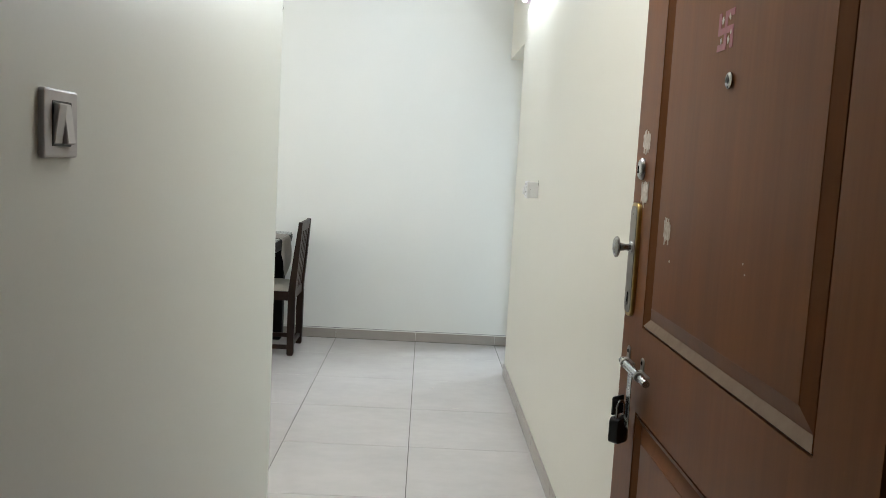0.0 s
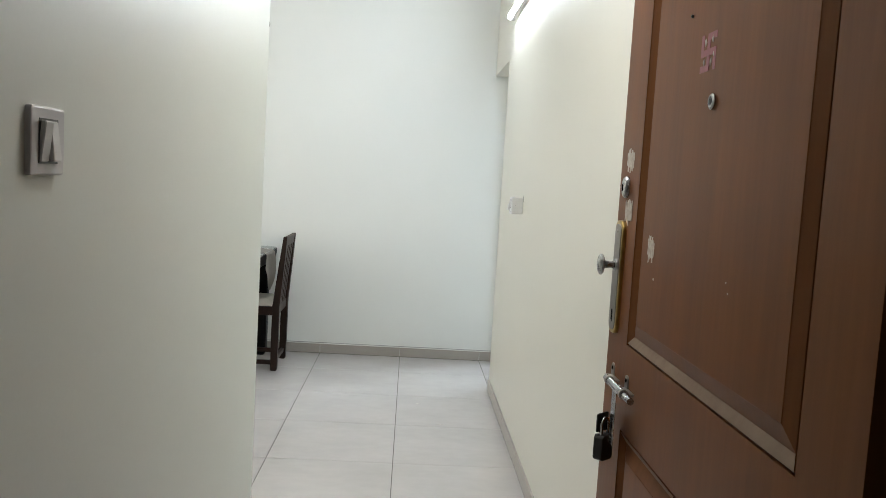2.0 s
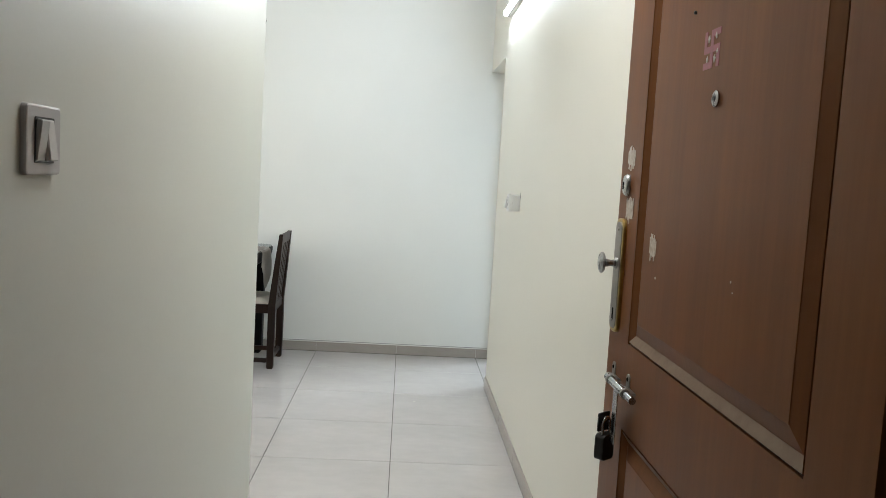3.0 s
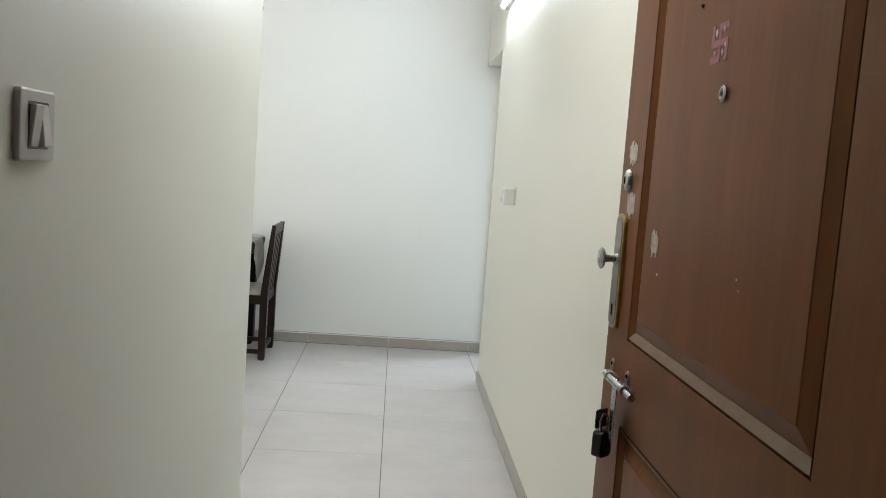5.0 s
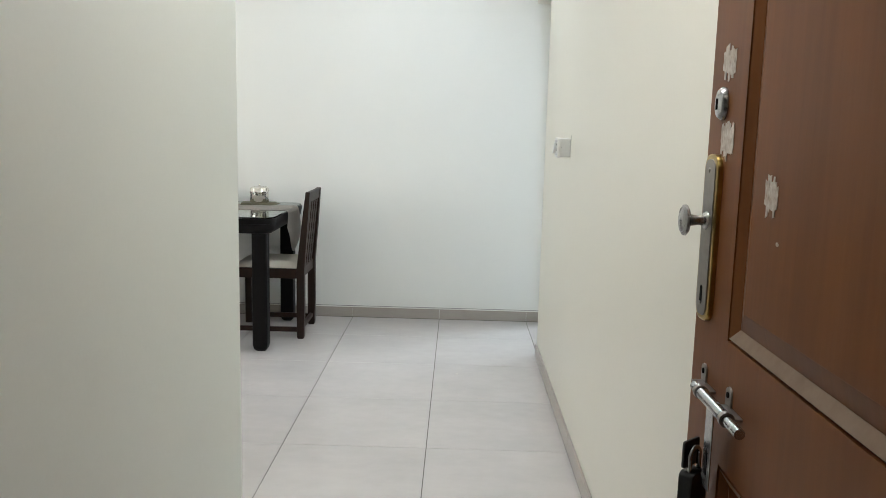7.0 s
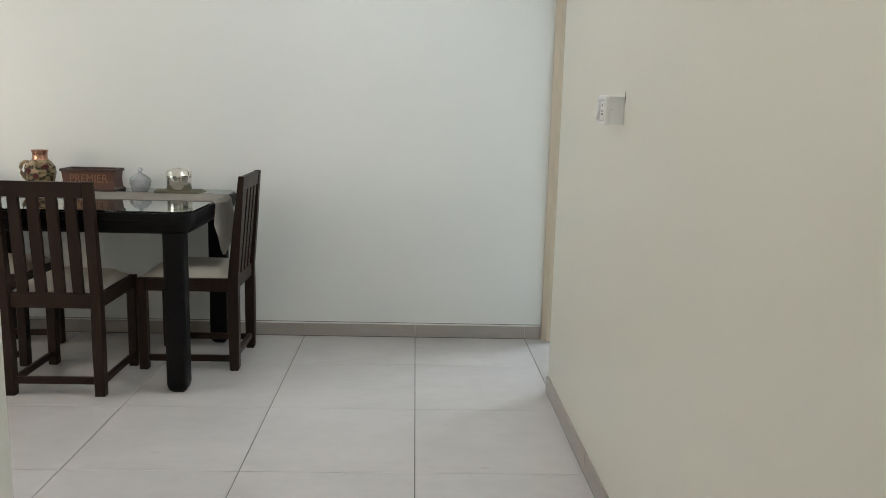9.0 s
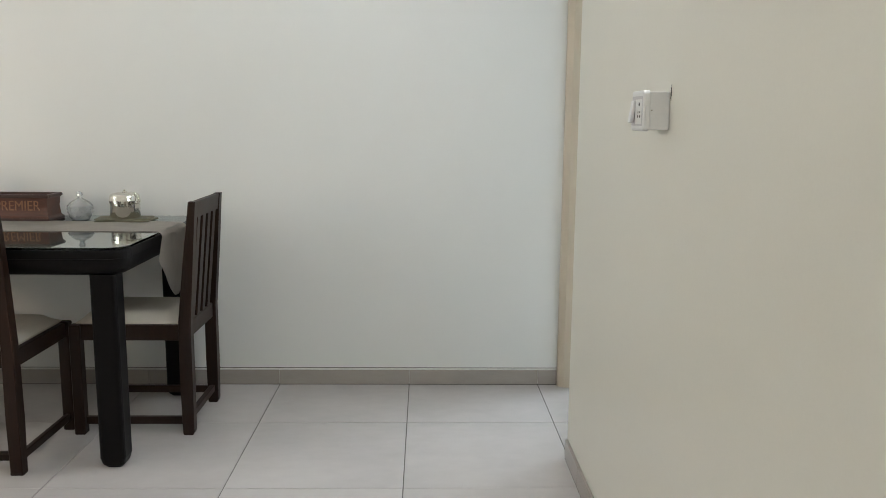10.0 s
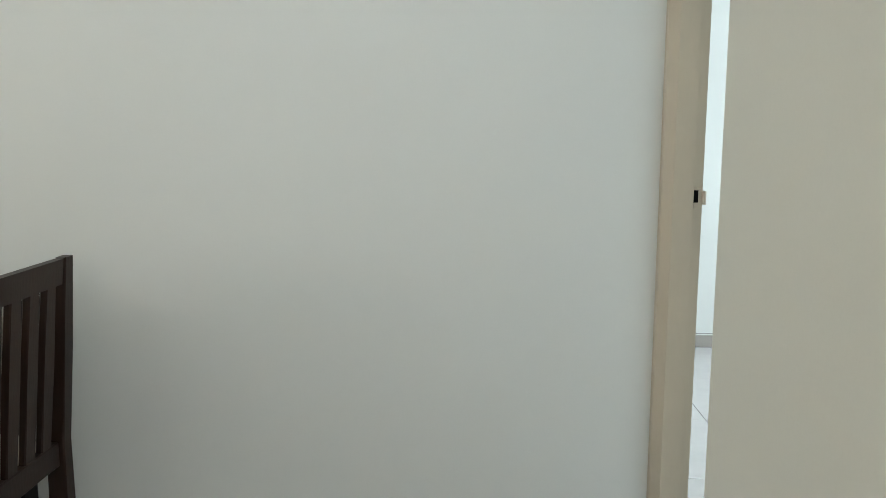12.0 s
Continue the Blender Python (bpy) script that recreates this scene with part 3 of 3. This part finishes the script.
# ---- chairs ----
def dining_chair():
    ch = thing("dining_chair", "dark walnut dining chair with slatted back and cream seat", "chair", "chairs round the table")
    hw, yb, yf, s = 0.187, -0.208, 0.210, 0.021
    def bent(x0, x1, rows):
        t = bmesh.new()
        rings = [[t.verts.new(p) for p in ((x0, y - d, z), (x1, y - d, z), (x1, y + d, z), (x0, y + d, z))] for y, z, d in rows]
        for a, c in zip(rings, rings[1:]):
            for k in range(4):
                t.faces.new((a[k], a[(k + 1) % 4], c[(k + 1) % 4], c[k]))
        t.faces.new(rings[0][::-1])
        t.faces.new(rings[-1])
        es = [e for e in t.edges if abs(e.verts[0].co.z - e.verts[1].co.z) > 0.02]
        bmesh.ops.bevel(t, geom=es, offset=0.004, segments=1, affect="EDGES")
        return t
    lean = lambda z: yb - 0.045 * max(0, (z - 0.44) / 0.47)
    for sx in (-1, 1):
        part("back_leg", bent(sx * hw - s, sx * hw + s, [(yb, 0, 0.017), (yb, 0.012, 0.022), (yb, 0.2, 0.024), (yb, 0.44, 0.024), (lean(0.68), 0.68, 0.019), (lean(0.91), 0.91, 0.013)]), M["dark_wood"], ch)
        part("front_leg", bx(sx * hw - s, sx * hw + s, yf - s, yf + s, 0, 0.436, bevel=0.004, seg=1), M["dark_wood"], ch)
        part("side_rail", bx(sx * hw - 0.012, sx * hw + 0.012, yb + 0.02, yf - s, 0.376, 0.436, bevel=0.003, seg=1), M["dark_wood"], ch)
        part("side_stretcher", bx(sx * hw - 0.010, sx * hw + 0.010, yb + 0.018, yf - s, 0.040, 0.070, bevel=0.003, seg=1), M["dark_wood"], ch)
    part("front_rail", bx(-hw + s, hw - s, yf - 0.012, yf + 0.012, 0.376, 0.436, bevel=0.003, seg=1), M["dark_wood"], ch)
    part("back_rail", bx(-hw + s, hw - s, yb - 0.012, yb + 0.012, 0.380, 0.443, bevel=0.003, seg=1), M["dark_wood"], ch)
    part("back_stretcher", bx(-hw + s, hw - s, yb - 0.010, yb + 0.012, 0.050, 0.080, bevel=0.003, seg=1), M["dark_wood"], ch)
    part("top_rail", bent(-hw + s, hw - s, [(lean(0.845), 0.845, 0.010), (lean(0.908), 0.908, 0.011)]), M["dark_wood"], ch)
    n = 4
    for i in range(n):
        gap = (2 * hw - 2 * s - n * 0.046) / (n + 1)
        x = -hw + s + gap * (i + 1) + 0.046 * (i + 0.5)
        part("slat", bent(x - 0.023, x + 0.023, [(lean(0.443), 0.443, 0.009), (lean(0.65), 0.65, 0.009), (lean(0.845), 0.845, 0.009)]), M["dark_wood"], ch)
    seat = bmesh.new()
    g = 14
    grid = {}
    x0, x1, y0, y1 = -hw + 0.012, hw - 0.012, yb + 0.024, yf + 0.004
    for i in range(g + 1):
        for j in range(g + 1):
            u, v = i / g, j / g
            e = min(1, min(u, 1 - u) / 0.16) * min(1, min(v, 1 - v) / 0.16)
            grid[i, j] = seat.verts.new((x0 + (x1 - x0) * u, y0 + (y1 - y0) * v, 0.440 + 0.036 * (1 - (1 - e) ** 2.2)))
    for i in range(g):
        for j in range(g):
            seat.faces.new((grid[i, j], grid[i + 1, j], grid[i + 1, j + 1], grid[i, j + 1]))
    rim = [grid[i, 0] for i in range(g + 1)] + [grid[g, j] for j in range(1, g + 1)] + [grid[i, g] for i in range(g - 1, -1, -1)] + [grid[0, j] for j in range(g - 1, 0, -1)]
    low = [seat.verts.new((v.co.x, v.co.y, 0.420)) for v in rim]
    for k in range(len(rim)):
        q = (k + 1) % len(rim)
        seat.faces.new((rim[q], rim[k], low[k], low[q]))
    seat.faces.new(low)
    part("seat", seat, M["cushion"], ch, "cream padded seat", smooth=True)
    return ch


chair = dining_chair()
chair.matrix_world = pose(-1.053, 5.582, 0, 0, 0, 90)
c2 = copy_thing(chair, pose(-1.514, 5.235, 0, 0, 0, 0))
c3 = copy_thing(chair, pose(-2.03, 5.60, 0, 0, 0, -90))

# ---- things on the table ----
GT = TZ + 0.0085
runner = bmesh.new()
RY0, RY1, TIP = 5.43, 5.74, 0.51
n = 40
RX1 = TX1 + 0.006
prev = None
cols = 16
rowsv = []
for i in range(n + 1):
    x = TX0 - 0.004 + (RX1 - 0.012 - TX0) * i / n
    rowsv.append([(x, RY0 + (RY1 - RY0) * j / cols, GT + 0.0022 + 0.0006 * sin(x * 31 + j)) for j in range(cols + 1)])
for k in range(1, 13):
    row = []
    for j in range(cols + 1):
        v = j / cols
        dropmax = 0.095 + (GT - TIP - 0.095) * max(0, 1 - abs(v - 0.6) / 0.6)
        d = dropmax * k / 12
        wave = 0.006 * sin(v * 9) * min(1, d / 0.15)
        a = min(1, d / 0.016)
        row.append((RX1 - 0.008 + 0.010 * a + wave + 0.012 * min(1, d / 0.1), RY0 + (RY1 - RY0) * v - 1.0 * d * (1 - v) ** 1.5, GT + 0.0022 - d))
    rowsv.append(row)
vs = [[runner.verts.new(p) for p in r] for r in rowsv]
for a, c in zip(vs, vs[1:]):
    for j in range(cols):
        runner.faces.new((a[j], c[j], c[j + 1], a[j + 1]))
bmesh.ops.solidify(runner, geom=runner.faces[:], thickness=0.0014)
bmesh.ops.recalc_face_normals(runner, faces=runner.faces[:])
tagged(new("table_runner", mesh_of("table_runner", runner, M["linen"], True)), "beige linen table runner hanging in a point off the table", "table runner")

# letter box planter
trough = thing("wooden_box", "reddish wooden box with flared rims and worn lettering", "box", at=Matrix.Translation((-1.622, 5.80, GT)) @ Matrix.Diagonal((0.87, 1, 1.02, 1)))
def flare(w, d, z0, z1, open_top=False):
    t = bmesh.new()
    rows = [(1.06, 0.0), (1.06, 0.010), (1.0, 0.020), (0.97, 0.055), (1.0, 0.094)]
    rings = []
    for sc_, z in rows:
        hx, hy = w / 2 + (sc_ - 1) * 0.15, d / 2 + (sc_ - 1) * 0.15
        rings.append([t.verts.new(p) for p in ((-hx, -hy, z), (hx, -hy, z), (hx, hy, z), (-hx, hy, z))])
    for a, c in zip(rings, rings[1:]):
        for k in range(4):
            t.faces.new((a[k], a[(k + 1) % 4], c[(k + 1) % 4], c[k]))
    t.faces.new(rings[0][::-1])
    return t
tb = flare(0.29, 0.13, 0, 0.1)
box(tb, -0.13, 0.13, -0.05, 0.05, 0.03, 0.034)
part("body", tb, M["box_wood"], trough)
rim = bmesh.new()
for x0, x1, y0, y1 in ((-0.153, 0.153, -0.073, -0.055), (-0.153, 0.153, 0.055, 0.073), (-0.153, -0.135, -0.055, 0.055), (0.135, 0.153, -0.055, 0.055)):
    box(rim, x0, x1, y0, y1, 0.094, 0.108, bevel=0.003, seg=1)
part("rim", rim, M["box_rim"], trough)
part("base_moulding", bx(-0.156, 0.156, -0.076, 0.076, 0.0, 0.012, bevel=0.003, seg=1), M["box_rim"], trough)
cu = bpy.data.curves.new("lettering", "FONT")
cu.body, cu.size, cu.extrude, cu.align_x = "PREMIER", 0.057, 0.0006, "CENTER"
cu.materials.append(M["lettering"])
txt = new("lettering", cu)
txt.parent = trough
txt.matrix_local = pose(0.005, -0.0668, 0.044, 86, 0, 0)
tagged(txt, "worn ochre painted lettering")

bowl = thing("sugar_bowl", "small cut-glass bowl with a domed lid", "bowl", at=Matrix.Translation((-1.388, 5.80, GT)) @ Matrix.Scale(1.1, 4))
t = lathe([(0.0, 0.0), (0.030, 0.0), (0.034, 0.004), (0.044, 0.03), (0.046, 0.05), (0.043, 0.05), (0.040, 0.03), (0.030, 0.008), (0.0, 0.006)], 24)
part("body", t, M["cut_glass"], bowl)
for ring_z, r in ((0.016, 0.0385), (0.030, 0.0435), (0.043, 0.0455)):
    t = bmesh.new()
    for k in range(20):
        a = 2 * pi * (k + (0.5 if ring_z == 0.030 else 0)) / 20
        join(t, lathe([(0, 0.0035), (0.0045, 0.0), (0, -0.001)], 4), Matrix.Translation((r * cos(a), r * sin(a), ring_z)) @ Vector((cos(a), sin(a), 0)).to_track_quat("Z", "Y").to_matrix().to_4x4())
    part("cut_pattern", t, M["cut_glass"], bowl)
part("lid", lathe([(0.047, 0.0505), (0.047, 0.055), (0.036, 0.068), (0.020, 0.078), (0.009, 0.084), (0.007, 0.089), (0.012, 0.096), (0.010, 0.106), (0.0, 0.110)], 24), M["cut_glass"], bowl, smooth=True)

napkin = bmesh.new()
for k, (dx, r, z) in enumerate(((0.0, 3, 0.0), (0.012, -4, 0.005), (0.0, 8, 0.010))):
    t = prism(rounded(-0.115 + dx, 0.105 + dx, -0.062, 0.062, 0.012, 3), z, z + 0.0045, pose(0, 0, 0, 0, 0, r), 0.0015)
    join(napkin, t)
nk = new("folded_napkin", mesh_of("folded_napkin", napkin, M["napkin"]))
nk.matrix_world = Matrix.Translation((-1.185, 5.765, GT))
tagged(nk, "folded olive napkin under the silver tin", "napkin")

tin = thing("silver_tin", "polished silver round tin with a domed lid", "tin", at=Matrix.Translation((-1.188, 5.77, GT + 0.0147)) @ Matrix.Diagonal((0.95, 0.95, 1, 1)))
part("body", lathe([(0.0, 0.0), (0.060, 0.0), (0.063, 0.004), (0.063, 0.060), (0.066, 0.063), (0.066, 0.067)], 40), M["silver"], tin, smooth=True)
lid = part("lid", lathe([(0.0665, 0.0675), (0.0665, 0.073), (0.064, 0.076), (0.0635, 0.090), (0.057, 0.099), (0.035, 0.105), (0.0, 0.107)], 40), M["silver"], tin, smooth=True)
part("lid_knob", lathe([(0.012, 0.1065), (0.010, 0.109), (0.003, 0.111), (0.005, 0.116), (0, 0.118)], 16), M["silver"], lid, smooth=True)
arc = [(0.067, 0, 0.066), (0.073, 0, 0.08), (0.066, 0, 0.098), (0.052, 0, 0.108)]
part("clasp", rod([pose(0, 0, 0, 0, 0, -20) @ Vector(p) for p in arc], 0.003, 8), M["silver"], tin, smooth=True)

jug = thing("painted_jug", "copper-necked jug painted with dark leaves and flowers", "jug", at=Matrix.Translation((-1.875, 5.80, GT)))
part("body", lathe([(0.0, 0.0), (0.040, 0.0), (0.046, 0.006), (0.064, 0.045), (0.072, 0.085), (0.068, 0.115), (0.050, 0.138), (0.038, 0.148)], 36), M["jug"], jug, smooth=True)
part("neck", lathe([(0.038, 0.148), (0.035, 0.160), (0.036, 0.182), (0.041, 0.194), (0.037, 0.194), (0.032, 0.18), (0.031, 0.15)], 36), M["copper"], jug, "shiny copper glazed neck", smooth=True)
arc = [(-0.050, -0.01, 0.132), (-0.068, -0.015, 0.136), (-0.083, -0.02, 0.125), (-0.088, -0.02, 0.105), (-0.084, -0.02, 0.08), (-0.074, -0.016, 0.06), (-0.060, -0.012, 0.045)]
part("handle", rod(arc, 0.009, 12), M["jug"], jug, smooth=True)
rnd = random.Random(3)
for k in range(30):
    a, z = radians(-160 + 5 * k + rnd.uniform(-4, 4)), 0.045 + 0.07 * rnd.random()
    r = 0.0648 + 0.0072 * sin((z - 0.045) / 0.07 * pi / 1.2)
    d = Vector((cos(a), sin(a), 0))
    mtx = Matrix.Translation(d * r + Vector((0, 0, z))) @ d.to_track_quat("Z", "Y").to_matrix().to_4x4() @ pose(0, 0, 0, 0, 0, rnd.uniform(0, 180))
    sz = 0.015 if k in (9, 15, 22) else 0.010
    part("painted_flower" if k in (9, 15, 22) else "painted_leaf", prism(blob(sz, sz * (1 if k in (9, 15, 22) else 0.5), 10, 0.12, k), -0.004, 0.0012, mtx), M["jug_flower"] if k in (9, 15, 22) else M["jug_leaf"], jug)

# ---- skirting ----
SKH, SKT = 0.070, 0.011
base = tagged(new("baseboard"), "beige-grey tile skirting with a white plaster bead", "baseboard", kind="structure")
def skirt_pieces(axis, face, sign, cuts, z1=SKH, bead=True):
    for a, c in zip(cuts, cuts[1:]):
        f0, f1 = sorted((face, face + sign * SKT))
        if axis == "x":
            t = bx(a + 0.001, c - 0.001, f0, f1, 0.0025, z1, bevel=0.0015, seg=1)
        else:
            t = bx(f0, f1, a + 0.001, c - 0.001, 0.0025, z1, bevel=0.0015, seg=1)
        ob = part("skirting_tile", t, M["skirt"], base)
    a, c = cuts[0], cuts[-1]
    f0, f1 = sorted((face, face + sign * (SKT - 0.001)))
    t = bx(a, c, f0, f1, 0, 0.0024) if axis == "x" else bx(f0, f1, a, c, 0, 0.0024)
    part("floor_joint", t, M["grout"], base)
    if not bead:
        return
    f0, f1 = sorted((face, face + sign * (SKT + 0.001)))
    t = bx(a, c, f0, f1, z1 + 0.0005, z1 + 0.006, bevel=0.001, seg=1) if axis == "x" else bx(f0, f1, a, c, z1 + 0.0005, z1 + 0.006, bevel=0.001, seg=1)
    part("plaster_bead", t, M["plaster_line"], base)
    # proud dark strip, the shadow line above the bead drawn in grout colour
    f0, f1 = sorted((face, face + sign * 0.0015))
    t = bx(a, c, f0, f1, z1 + 0.0068, z1 + 0.0092) if axis == "x" else bx(f0, f1, a, c, z1 + 0.0068, z1 + 0.0092)
    part("shadow_joint", t, M["grout"], base)


skirt_pieces("x", YF, -1, [-3.7, -3.0, -2.4, -1.8, -1.2, -0.6, 0.0, 0.6, 0.687])
skirt_pieces("y", XR, -1, [0.71, 1.31, 1.91, 2.51, 3.11, 3.71, 4.31, 4.91, 5.155], 0.074, False)
skirt_pieces("y", XL, 1, [0.71, 1.31, 1.91, 2.51])
skirt_pieces("x", 8.4, -1, [0.8, 1.2, 1.8, 2.4, 3.0, 3.6])

# ---- floor tiles ----
xs = [-3.7, -3.6, -3.0, -2.4, -1.8, -1.2, -0.6, 0.0, 0.6, 1.2, 1.8, 2.4, 3.0, 3.6]
ycuts = [0.55, 0.71] + [0.71 + 0.6 * k for k in range(1, 9)] + [6.0, 6.6, 7.2, 7.8, 8.4]
shared = {}
for x0, x1 in zip(xs, xs[1:]):
    for y0, y1 in zip(ycuts, ycuts[1:]):
        key = (round(x1 - x0, 3), round(y1 - y0, 3))
        if x1 <= -0.55 and y1 <= 2.4 or x0 >= 0.6 and y1 <= 4.0 and x0 > 0.61:
            continue
        if key not in shared:
            hx, hy = key[0] / 2 - 0.0017, key[1] / 2 - 0.0013
            shared[key] = mesh_of("tile", bx(-hx, hx, -hy, hy, -0.009, 0, bevel=0.0006, seg=1), M["tile"])
        ob = new("tile", shared[key])
        ob.parent = floor
        ob.location = ((x0 + x1) / 2, (y0 + y1) / 2, 0)

for k, (x, y, a, c) in enumerate(((0.245, 4.355, 0.018, 0.006), (0.125, 4.745, 0.008, 0.012), (-0.93, 4.46, 0.016, 0.005), (0.19, 4.30, 0.006, 0.004))):
    mark = prism(blob(a, c, 12, 0.3, 20 + k), 0.0002, 0.0006, Matrix.Translation((x, y, 0)))
    tagged(new("floor_stain", mesh_of("floor_stain", mark, M["skirt"])), "small grey scuff mark on a floor tile", "stain")
